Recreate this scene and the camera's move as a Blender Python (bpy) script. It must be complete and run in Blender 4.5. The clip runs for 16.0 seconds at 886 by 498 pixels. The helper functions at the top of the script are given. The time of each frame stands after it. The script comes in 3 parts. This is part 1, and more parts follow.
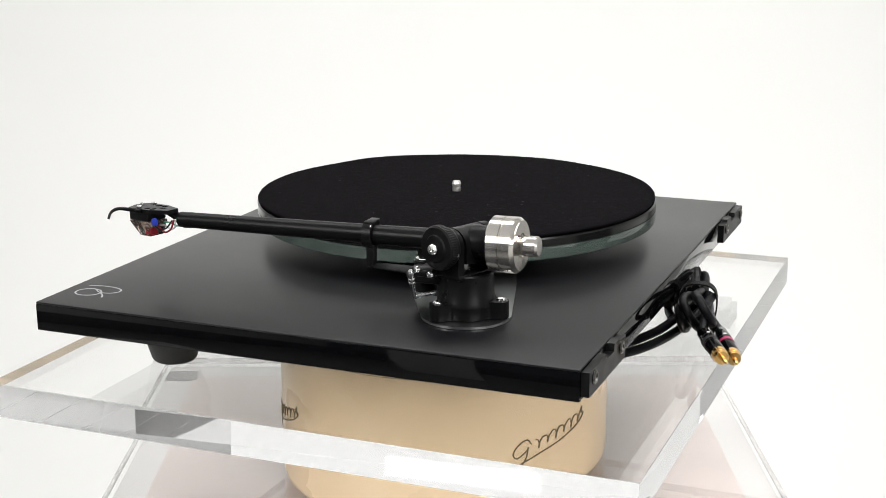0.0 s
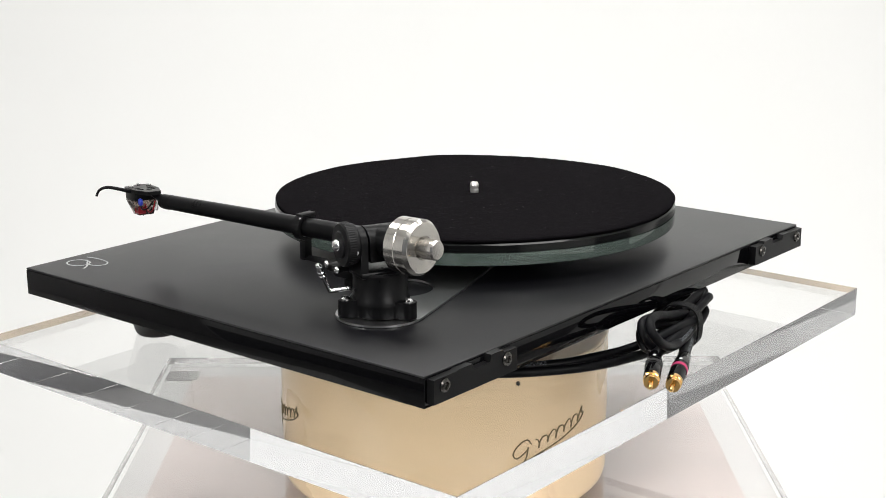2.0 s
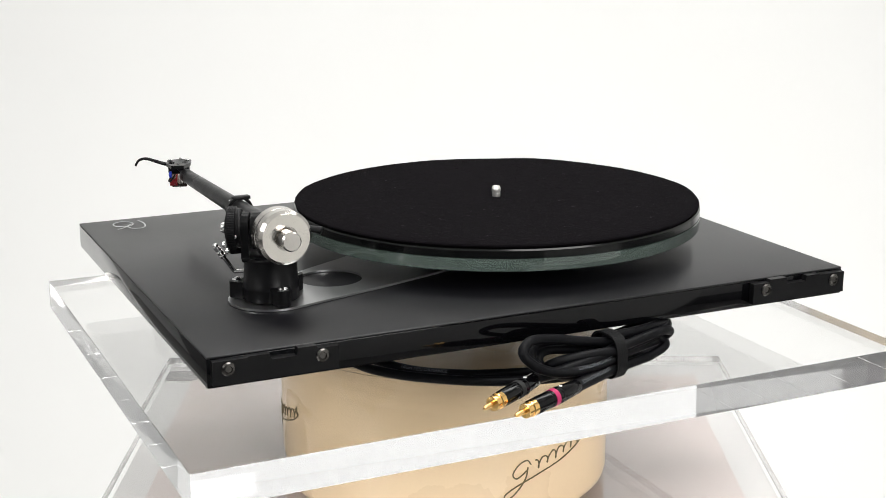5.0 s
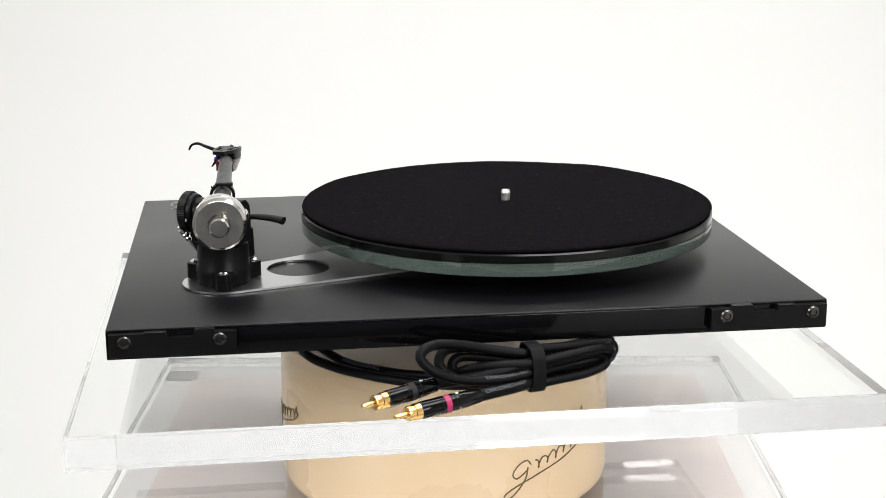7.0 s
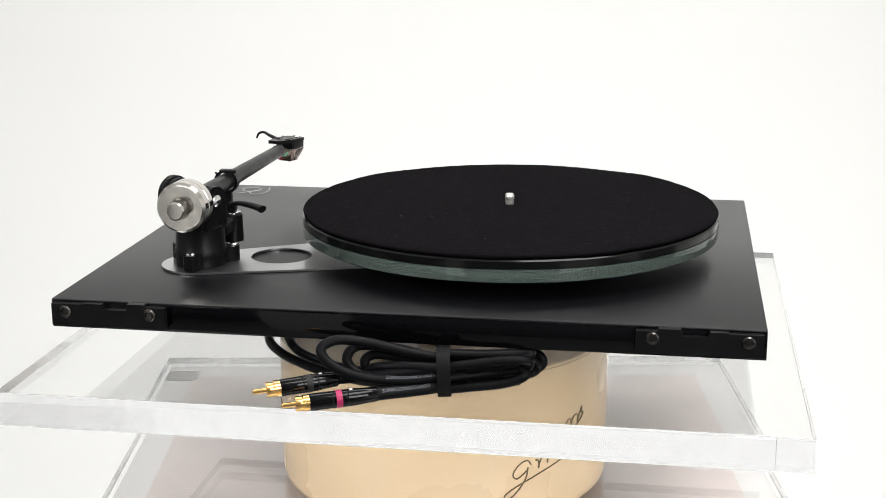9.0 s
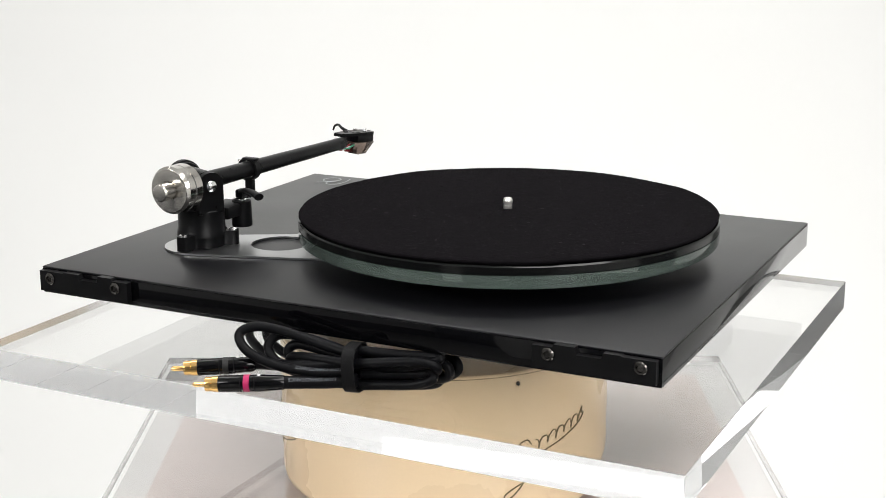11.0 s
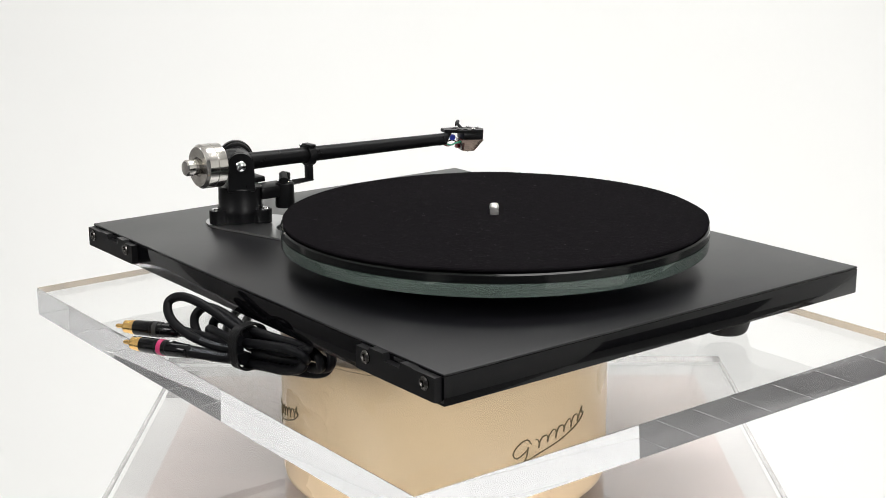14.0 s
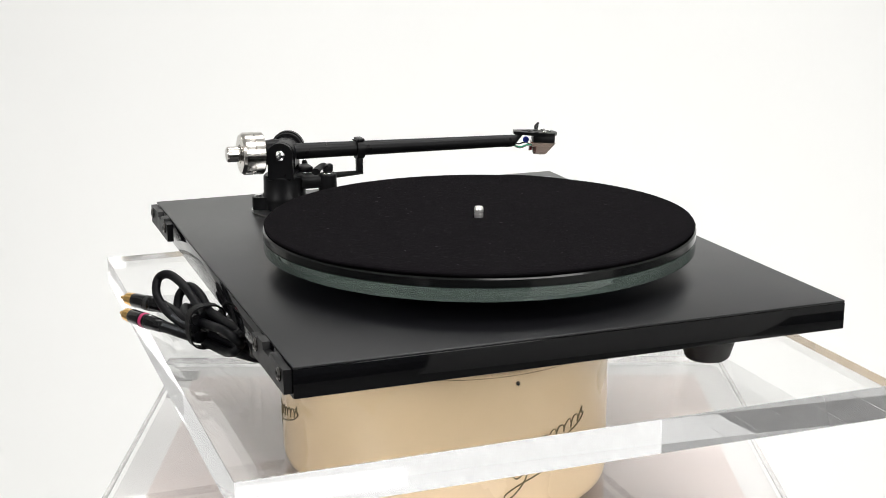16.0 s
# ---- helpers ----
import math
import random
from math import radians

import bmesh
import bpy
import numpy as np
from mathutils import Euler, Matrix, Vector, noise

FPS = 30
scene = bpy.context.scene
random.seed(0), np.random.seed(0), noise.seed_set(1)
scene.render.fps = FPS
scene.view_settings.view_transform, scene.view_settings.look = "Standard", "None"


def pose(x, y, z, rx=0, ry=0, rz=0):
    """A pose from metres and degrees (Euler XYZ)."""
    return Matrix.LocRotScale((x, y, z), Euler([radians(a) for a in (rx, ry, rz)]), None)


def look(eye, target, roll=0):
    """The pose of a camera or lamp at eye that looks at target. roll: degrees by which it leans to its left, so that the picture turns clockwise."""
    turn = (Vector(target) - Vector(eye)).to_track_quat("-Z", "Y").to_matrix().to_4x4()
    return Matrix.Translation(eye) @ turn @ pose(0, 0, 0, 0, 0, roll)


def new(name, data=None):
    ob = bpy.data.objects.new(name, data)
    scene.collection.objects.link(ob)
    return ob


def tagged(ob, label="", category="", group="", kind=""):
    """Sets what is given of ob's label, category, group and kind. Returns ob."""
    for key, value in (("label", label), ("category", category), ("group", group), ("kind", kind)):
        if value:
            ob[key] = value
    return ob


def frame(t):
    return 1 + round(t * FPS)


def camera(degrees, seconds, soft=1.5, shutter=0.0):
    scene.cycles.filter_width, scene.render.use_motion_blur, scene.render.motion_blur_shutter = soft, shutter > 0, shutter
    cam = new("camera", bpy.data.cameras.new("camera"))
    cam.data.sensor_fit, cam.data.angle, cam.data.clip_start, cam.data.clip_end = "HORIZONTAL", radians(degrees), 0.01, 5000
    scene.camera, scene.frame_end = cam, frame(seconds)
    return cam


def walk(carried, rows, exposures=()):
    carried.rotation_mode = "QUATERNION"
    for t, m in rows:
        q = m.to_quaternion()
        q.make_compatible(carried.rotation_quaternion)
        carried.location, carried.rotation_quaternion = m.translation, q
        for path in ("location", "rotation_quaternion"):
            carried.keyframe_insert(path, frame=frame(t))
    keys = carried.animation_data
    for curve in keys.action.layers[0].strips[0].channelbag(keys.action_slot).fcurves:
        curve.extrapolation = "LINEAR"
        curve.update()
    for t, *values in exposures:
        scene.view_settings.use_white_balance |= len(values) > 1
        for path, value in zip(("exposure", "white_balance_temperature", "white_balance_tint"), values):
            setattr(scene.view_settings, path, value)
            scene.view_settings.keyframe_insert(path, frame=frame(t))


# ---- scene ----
cam = camera(34.66, 16.0, soft=0.8)
Z0 = 0.94                      # height of the player's top above the floor
AX, AY = -0.0022, 0.0085       # the turning axis in the player's own plan
EYE = Vector((0.0, -1.0003, 0.2554 + Z0))
AIM = EYE + Vector((-0.00065, 1.0, -math.tan(radians(14.45))))
walk(cam, [(0.0, look(EYE, AIM, -0.217)), (16.0, look(EYE, AIM, -0.217))],
     exposures=[(0.0, 0.0), (16.0, 0.0)])

# ---- light ----
scene.cycles.max_bounces, scene.cycles.glossy_bounces, scene.cycles.transmission_bounces = 24, 20, 20
scene.cycles.caustics_reflective = False
world = bpy.data.worlds.new("world")
scene.world = world
world.use_nodes = True
world.node_tree.nodes["Background"].inputs[0].default_value = (0.9, 0.95, 1.0, 1)
world.node_tree.nodes["Background"].inputs[1].default_value = 0.05


def area_lamp(name, eye, target, sx, sy, watts, colour=(1, 1, 1)):
    d = bpy.data.lights.new(name, "AREA")
    d.shape, d.size, d.size_y, d.energy, d.color = "RECTANGLE", sx, sy, watts, colour
    o = new(name, d)
    o.matrix_world = look(eye, target)
    return o


area_lamp("backdrop_light", (0.0, 0.75, 2.62), (0.0, 1.6, 0.6), 2.6, 0.7, 34.8, (1.0, 0.997, 0.985))
area_lamp("softbox_east", (1.25, -2.3, 1.95), (0.0, 0.0, 0.85), 1.0, 1.0, 30, (1.0, 0.985, 0.965))
# added fill lamp aimed at the white board behind the camera on the east
area_lamp("reflector_fill", (0.75, -0.75, 2.68), (1.4, -1.3, 0.3), 1.3, 1.3, 46, (1.0, 0.99, 0.975))
area_lamp("softbox_west", (-1.7, -1.5, 2.1), (0.0, 0.0, 0.85), 0.8, 0.8, 23, (1.0, 0.99, 0.975))


# ---- materials ----
def mat(name, base, rough=0.5, metal=0.0, var=0.12, scale=40.0, bump=0.0, bscale=300.0, coat=0.0, spec=0.5,
        trans=0.0, ior=1.5, rvar=0.06, stretch=None, dark=None, aniso=0.0):
    m = bpy.data.materials.new(name)
    m.use_nodes = True
    nt = m.node_tree
    b = nt.nodes["Principled BSDF"]
    b.inputs["Roughness"].default_value = rough
    b.inputs["Metallic"].default_value = metal
    b.inputs["Coat Weight"].default_value = coat
    b.inputs["Coat Roughness"].default_value = 0.05
    b.inputs["Specular IOR Level"].default_value = spec
    b.inputs["Transmission Weight"].default_value = trans
    b.inputs["IOR"].default_value = ior
    b.inputs["Anisotropic"].default_value = aniso
    tc = nt.nodes.new("ShaderNodeTexCoord")
    src = tc.outputs["Object"]
    if stretch:
        mp = nt.nodes.new("ShaderNodeMapping")
        mp.inputs["Scale"].default_value = stretch
        nt.links.new(src, mp.inputs["Vector"])
        src = mp.outputs[0]
    n1 = nt.nodes.new("ShaderNodeTexNoise")
    n1.inputs["Scale"].default_value = scale
    n1.inputs["Detail"].default_value = 5
    n2 = nt.nodes.new("ShaderNodeTexNoise")
    n2.inputs["Scale"].default_value = bscale
    n2.inputs["Detail"].default_value = 3
    nt.links.new(src, n1.inputs["Vector"])
    nt.links.new(src, n2.inputs["Vector"])
    mix = nt.nodes.new("ShaderNodeMix")
    mix.data_type = "RGBA"
    lo = dark or tuple(c * (1 - var) for c in base)
    mix.inputs["A"].default_value = (*lo, 1)
    mix.inputs["B"].default_value = (*[min(1, c * (1 + var)) for c in base], 1)
    ad = nt.nodes.new("ShaderNodeMath")
    ad.operation = "MULTIPLY_ADD"
    ad.inputs[1].default_value, ad.inputs[2].default_value = 0.35, 0.0
    av = nt.nodes.new("ShaderNodeMath")
    av.operation = "MULTIPLY_ADD"
    av.inputs[1].default_value = 0.65
    nt.links.new(n2.outputs[0], ad.inputs[0])
    nt.links.new(n1.outputs[0], av.inputs[0])
    nt.links.new(ad.outputs[0], av.inputs[2])
    nt.links.new(av.outputs[0], mix.inputs["Factor"])
    nt.links.new(mix.outputs["Result"], b.inputs["Base Color"])
    if rvar:
        rm = nt.nodes.new("ShaderNodeMapRange")
        rm.inputs["From Min"].default_value, rm.inputs["From Max"].default_value = 0.3, 0.7
        rm.inputs["To Min"].default_value, rm.inputs["To Max"].default_value = max(0, rough - rvar), min(1, rough + rvar)
        nt.links.new(n1.outputs[0], rm.inputs["Value"])
        nt.links.new(rm.outputs[0], b.inputs["Roughness"])
    if bump:
        bn = nt.nodes.new("ShaderNodeBump")
        bn.inputs["Strength"].default_value, bn.inputs["Distance"].default_value = bump, 0.001
        nt.links.new(n2.outputs[0], bn.inputs["Height"])
        nt.links.new(bn.outputs[0], b.inputs["Normal"])
    return m


def clear_plastic(name, tint=(0.95, 0.952, 0.95), rough=0.0, clear=1.0):
    m = bpy.data.materials.new(name)
    m.use_nodes = True
    nt = m.node_tree
    b = nt.nodes["Principled BSDF"]
    b.inputs["Base Color"].default_value = (*tint, 1)
    b.inputs["Roughness"].default_value = rough
    b.inputs["IOR"].default_value = 1.49
    b.inputs["Transmission Weight"].default_value = clear
    return m


BACKDROP = mat("white_backdrop_paper", (0.86, 0.86, 0.85), 0.85, var=0.015, scale=2.0, bump=0.02, bscale=400)
PALE_FLOOR = mat("pale_floor", (0.24, 0.238, 0.234), 0.6, var=0.06, scale=6, bump=0.1, bscale=200)
DARK_PANEL = mat("dark_panel", (0.12, 0.122, 0.128), 0.8, var=0.2, scale=8, bump=0.1, bscale=200)
DIM_WALL = mat("dim_wall_paint", (0.20, 0.21, 0.23), 0.8, var=0.08, scale=3, bump=0.05, bscale=120)
# for the unseen panel added on the west wall
GREY_BROWN = mat("grey_brown_panel_paint", (0.27, 0.262, 0.262), 0.5, var=0.15, scale=5, bump=0.05, bscale=150, stretch=(4, 4, 1))
WHITE_WALL = mat("white_wall_paint", (0.78, 0.78, 0.77), 0.7, var=0.03, scale=3, bump=0.05, bscale=120)
SATIN = mat("satin_black_laminate", (0.0045, 0.0044, 0.0056), 0.335, var=0.2, scale=9, bump=0.09, bscale=1400, rvar=0.025, spec=0.36)
GLOSS = mat("gloss_black_edge", (0.002, 0.002, 0.0025), 0.05, var=0.2, scale=30, rvar=0.02, spec=0.25)
BLACK_PLASTIC = mat("black_plastic", (0.005, 0.005, 0.0055), 0.36, var=0.2, scale=60, bump=0.05, bscale=1800, spec=0.17)
BLACK_PAINT = mat("black_powder_paint", (0.0045, 0.0045, 0.005), 0.32, var=0.2, scale=80, bump=0.06, bscale=2500, spec=0.15)
RUBBER = mat("black_rubber", (0.007, 0.007, 0.007), 0.6, var=0.25, scale=90, bump=0.1, bscale=1500)
CABLE = mat("black_cable_sheath", (0.0030, 0.0031, 0.0040), 0.44, var=0.25, scale=120, spec=0.12, bump=0.08, bscale=1600)
VELCRO = mat("black_woven_strap", (0.004, 0.004, 0.0045), 0.5, var=0.4, scale=300, bump=0.5, bscale=1800, spec=0.15)
FELT = mat("black_felt", (0.0040, 0.0034, 0.0042), 1.0, var=1.3, dark=(0.0, 0.0, 0.0), scale=200, bump=1.0, bscale=1100, spec=0.03)
FUZZ = mat("dark_fuzz", (0.018, 0.016, 0.018), 0.95, var=0.4, scale=90, spec=0.05)
LINT = mat("grey_lint", (0.07, 0.065, 0.07), 0.9, var=0.2)
STEEL = mat("turned_stainless_steel", (0.62, 0.595, 0.56), 0.17, 1.0, var=0.05, scale=60, rvar=0.07, stretch=(1, 3, 1))
CHROME = mat("bright_chrome", (0.82, 0.82, 0.82), 0.1, 1.0, var=0.04, scale=90, rvar=0.04)
BRUSHED = mat("brushed_aluminium", (0.50, 0.505, 0.51), 0.28, 1.0, var=0.04, scale=50, rvar=0.0, stretch=(1, 8, 1))
GOLD = mat("gold_plating", (0.95, 0.60, 0.22), 0.16, 1.0, var=0.06, scale=200, rvar=0.06)
SCREW = mat("dark_steel_screw", (0.10, 0.095, 0.09), 0.2, 1.0, var=0.2, scale=300)
CREAM = mat("cream_gold_lacquer", (0.90, 0.69, 0.44), 0.30, var=0.06, scale=14, bump=0.03, bscale=500, coat=0.3)
INK = mat("dark_olive_ink", (0.15, 0.115, 0.05), 0.55, var=0.2, scale=200)
GREY_PRINT = mat("light_grey_print", (0.42, 0.43, 0.44), 0.5, var=0.1, scale=300)
ACRYLIC = clear_plastic("clear_acrylic")
SAWN = clear_plastic("buffed_acrylic_edge", (0.955, 0.96, 0.975), clear=0.94)
GLASS_EDGE = mat("green_platter_glass", (0.10, 0.132, 0.119), 0.04, var=0.06, scale=22, trans=0.72, ior=1.5, rvar=0.01, spec=1.0)
SMOKED = mat("smoked_black_glass", (0.004, 0.0045, 0.0045), 0.14, var=0.1, scale=30, rvar=0.02, spec=0.24)
BOARD = mat("taupe_board", (0.44, 0.375, 0.352), 0.65, var=0.36, scale=8, bump=0.1, bscale=90, stretch=(1, 4, 1))
GREY_BOARD = mat("pale_grey_board", (0.47, 0.46, 0.45), 0.6, var=0.06, scale=12, bump=0.05, bscale=90)
BOARD_MARK = mat("dark_grey_patch", (0.12, 0.11, 0.11), 0.7, var=0.2, scale=60)
MAGENTA = mat("magenta_ring", (0.42, 0.015, 0.10), 0.4, var=0.1, scale=200)
BLUE = mat("blue_plastic", (0.02, 0.05, 0.5), 0.4, var=0.1, scale=200)
RED = mat("red_plastic", (0.28, 0.012, 0.02), 0.35, var=0.15, scale=200)
GREEN = mat("green_wire", (0.03, 0.3, 0.16), 0.4, var=0.1, scale=200)
WHITE_WIRE = mat("white_wire", (0.7, 0.7, 0.7), 0.4, var=0.05, scale=200)
WHITE_PRINT = mat("white_print", (0.16, 0.17, 0.19), 0.6, var=0.35, scale=500)
CART = mat("clear_smoky_shell", (0.26, 0.20, 0.17), 0.05, var=0.3, scale=300, trans=0.8)
SATIN_STEEL = mat("satin_steel", (0.82, 0.80, 0.77), 0.38, 1.0, var=0.05, scale=150, rvar=0.04)
SPUN = mat("spun_steel_face", (0.74, 0.71, 0.66), 0.16, 1.0, var=0.06, scale=150, rvar=0.08)


# ---- mesh helpers ----
def finish(bm, angle=35):
    bm.normal_update()
    lim = radians(angle)
    for f in bm.faces:
        f.smooth = True
    for e in bm.edges:
        if len(e.link_faces) == 2 and e.calc_face_angle(0) > lim:
            e.smooth = False


def part(name, bm, material, parent=None, label="", angle=35):
    """One mesh object from bm under parent."""
    bmesh.ops.recalc_face_normals(bm, faces=bm.faces)
    finish(bm, angle)
    me = bpy.data.meshes.new(name)
    bm.to_mesh(me)
    bm.free()
    for m in (material if isinstance(material, (list, tuple)) else [material]):
        me.materials.append(m)
    ob = new(name, me)
    if parent:
        ob.parent = parent
    if label:
        tagged(ob, label)
    return ob


def box(x0, x1, y0, y1, z0, z1, bevel=0.0, seg=2, bm=None, m=None):
    bm = bm or bmesh.new()
    r = bmesh.ops.create_cube(bm, size=1)
    vs = r["verts"]
    for v in vs:
        v.co = Vector(((x0 + x1) / 2 + v.co.x * (x1 - x0), (y0 + y1) / 2 + v.co.y * (y1 - y0), (z0 + z1) / 2 + v.co.z * (z1 - z0)))
    if bevel:
        es = list({e for v in vs for e in v.link_edges})
        r = bmesh.ops.bevel(bm, geom=es, offset=bevel, segments=seg, profile=0.5, affect="EDGES")
        vs = r["verts"]
    if m:
        bmesh.ops.transform(bm, matrix=m, verts=list(vs))
    return bm


def lathe(profile, seg=48, m=None, bm=None):
    """Turn (radius, height) pairs round z; open ends are capped."""
    bm = bm or bmesh.new()
    rings = []
    closed = profile[0] == profile[-1]
    for r, z in profile[:-1] if closed else profile:
        if r < 1e-6:
            rings.append([bm.verts.new((0, 0, z))])
        else:
            rings.append([bm.verts.new((r * math.cos(2 * math.pi * i / seg), r * math.sin(2 * math.pi * i / seg), z)) for i in range(seg)])
    for a, b in zip(rings, rings[1:] + rings[:1] if closed else rings[1:]):
        for i in range(seg):
            j = (i + 1) % seg
            if len(a) == 1 and len(b) == 1:
                continue
            if len(a) == 1:
                bm.faces.new((a[0], b[i], b[j]))
            elif len(b) == 1:
                bm.faces.new((a[i], a[j], b[0]))
            else:
                bm.faces.new((a[i], a[j], b[j], b[i]))
    for r in () if closed else (rings[0], rings[-1]):
        if len(r) > 1:
            bm.faces.new(r)
    if m:
        bmesh.ops.transform(bm, matrix=m, verts=[v for r in rings for v in r])
    return bm


def along(a, b):
    """A pose whose z axis runs from a towards b."""
    a, b = Vector(a), Vector(b)
    return Matrix.Translation(a) @ (b - a).to_track_quat("Z", "Y").to_matrix().to_4x4()


def rod(a, b, r, r2=None, seg=24, bm=None, bevel=0.15):
    n = (Vector(b) - Vector(a)).length
    r2 = r if r2 is None else r2
    e = min(bevel * min(r, r2), n * 0.3)
    return lathe([(r - e, 0), (r, e), (r2, n - e), (r2 - e, n)], seg, along(a, b), bm)


def spline(pts, n=8):
    """A smooth line through pts (Catmull-Rom)."""
    p = [Vector(q) for q in pts]
    p = [2 * p[0] - p[1]] + p + [2 * p[-1] - p[-2]]
    out = []
    for i in range(1, len(p) - 2):
        for k in range(n):
            t = k / n
            a, b, c, d = p[i - 1:i + 3]
            out.append(0.5 * ((2 * b) + (c - a) * t + (2 * a - 5 * b + 4 * c - d) * t * t + (3 * b - a - 3 * c + d) * t ** 3))
    out.append(p[-2])
    return out


def frames_of(line):
    up, out = Vector((0, 0, 1)), []
    for i, q in enumerate(line):
        t = (line[min(i + 1, len(line) - 1)] - line[max(i - 1, 0)]).normalized()
        up = up - t * up.dot(t)
        if up.length < 1e-4:
            up = t.orthogonal()
        up.normalize()
        out.append((q, t, up.copy(), t.cross(up)))
    return out


def sweep(line, r, seg=12, bm=None, radii=None, flat=1.0):
    bm = bm or bmesh.new()
    rings = []
    for i, (q, t, u, s) in enumerate(frames_of(line)):
        rr = radii[i] if radii else r
        rings.append([bm.verts.new(q + s * rr * math.cos(2 * math.pi * k / seg) + u * rr * flat * math.sin(2 * math.pi * k / seg)) for k in range(seg)])
    for a, b in zip(rings, rings[1:]):
        for k in range(seg):
            bm.faces.new((a[k], a[(k + 1) % seg], b[(k + 1) % seg], b[k]))
    bm.faces.new(rings[0])
    bm.faces.new(rings[-1])
    return bm


def slab_from(outline, holes, z0, z1, bevel=0.0):
    """A flat plate with the outline and holes given, from z0 to z1."""
    bm = bmesh.new()
    es = []
    for loop in [outline] + holes:
        vs = [bm.verts.new((x, y, z0)) for x, y in loop]
        es += [bm.edges.new((vs[i], vs[(i + 1) % len(vs)])) for i in range(len(vs))]
    bmesh.ops.triangle_fill(bm, use_beauty=True, edges=es)
    r = bmesh.ops.extrude_face_region(bm, geom=list(bm.faces))
    vs = [g for g in r["geom"] if isinstance(g, bmesh.types.BMVert)]
    bmesh.ops.translate(bm, vec=(0, 0, z1 - z0), verts=vs)
    return bm


def empty(name, x=0.0, y=0.0, z=0.0):
    o = new(name)
    o.empty_display_size = 0.05
    o.location = (x, y, z)
    return o


def at_plan(ob):
    """Seat a part, or a turning thing's mesh, drawn in the player's own plan on the turning axis."""
    ob.location = (-AX, -AY, 0)
    return ob


# ---- the room ----
def room():
    X, Y0, Y1, H, T = 2.62, -2.8, 2.7, 2.75, 0.12
    tagged(part("floor", box(-X, X, Y0, Y1, -0.1, 0.0), PALE_FLOOR), "grey studio floor", kind="structure")
    tagged(part("ceiling", box(-X, X, Y0, Y1, H, H + T), WHITE_WALL), "plain white ceiling", kind="structure")
    tagged(part("wall_east", box(X, X + T, Y0, Y1, 0, H), WHITE_WALL), "plain white wall", kind="structure")
    tagged(part("wall_west", box(-X - T, -X, Y0, Y1, 0, H), WHITE_WALL), "plain white wall", kind="structure")
    tagged(part("wall_south", box(-X, X, Y0 - T, Y0, 0, H), DIM_WALL), "plain dark grey wall", kind="structure")
    tagged(part("wall_north", box(-X, X, Y1, Y1 + T, 0, H), WHITE_WALL), "plain white wall behind the backdrop", kind="structure")
    # low dark boards added out of view to keep the gloss edges black
    tagged(part("dark_board_east", box(X - 0.02, X - 0.002, Y0 + 0.03, 0.2, 0, 0.50, 0.004), DARK_PANEL), "low dark board, added to darken reflections", kind="structure")
    tagged(part("dark_board_west", box(-X + 0.002, -X + 0.02, Y0 + 0.03, -0.36, 0, 0.55, 0.004), DARK_PANEL), "low dark board, added to darken reflections", kind="structure")
    # unseen grey-brown panel, added so the acrylic edges pick up a darker west
    tagged(part("dark_panel_west", box(-X + 0.002, -X + 0.045, -0.34, 1.36, 0, 2.05, 0.004), GREY_BROWN), "grey-brown panel, added to darken reflections", kind="structure")
    tagged(part("dark_board_south", box(-X + 0.03, X - 0.03, Y0 + 0.002, Y0 + 0.02, 0, 0.55, 0.004), DARK_PANEL), "low dark board, added to darken reflections", kind="structure")
    # added white reflector boards behind the camera, unseen but mirrored in the gloss edges
    a, b = Vector((1.86, -0.77, 0)), Vector((0.84, -1.84, 0))
    mid, ang = (a + b) / 2, math.atan2(b.y - a.y, b.x - a.x)
    bm = box(-(b - a).length / 2, (b - a).length / 2, -0.03, 0.03, 0, 1.1, m=Matrix.Translation(mid) @ Matrix.Rotation(ang, 4, "Z"))
    tagged(part("reflector_east", bm, WHITE_WALL), "low white reflector board, added out of view", kind="structure")
    a, b = Vector((-1.13, -1.66, 0)), Vector((-0.83, -1.83, 0))
    mid, ang = (a + b) / 2, math.atan2(b.y - a.y, b.x - a.x)
    bm = box(-(b - a).length / 2, (b - a).length / 2, -0.03, 0.03, 0, 1.1, m=Matrix.Translation(mid) @ Matrix.Rotation(ang, 4, "Z"))
    tagged(part("reflector_west", bm, WHITE_WALL), "low white reflector board, added out of view", kind="structure")
    # one more unseen white board, added to brighten the acrylic edges
    tagged(part("reflector_north_east", box(1.80, 1.86, 0.50, 1.45, 0, 0.8), WHITE_WALL), "low white reflector board, added out of view", kind="structure")
    # seamless paper sweep
    bm = bmesh.new()
    prof = [(-0.75, 0.004), (0.45, 0.004), (1.0, 0.004)]
    prof += [(1.5 + 0.9 * math.sin(k * math.pi / 40), 0.904 - 0.9 * math.cos(k * math.pi / 40)) for k in range(0, 21)]
    prof += [(2.4, 2.5)]
    n = len(prof)
    off = [(y + 0.004, z - 0.003) for y, z in prof]
    cols = [[bm.verts.new((x, y, z)) for y, z in prof + off[::-1]] for x in (-1.75, 1.75)]
    for k in range(2 * n):
        j = (k + 1) % (2 * n)
        bm.faces.new((cols[0][k], cols[0][j], cols[1][j], cols[1][k]))
    for k in range(n - 1):
        for c in cols:
            bm.faces.new((c[k], c[k + 1], c[2 * n - 2 - k], c[2 * n - 1 - k]))
    tagged(part("backdrop", bm, BACKDROP), "seamless white paper backdrop", kind="structure")


room()


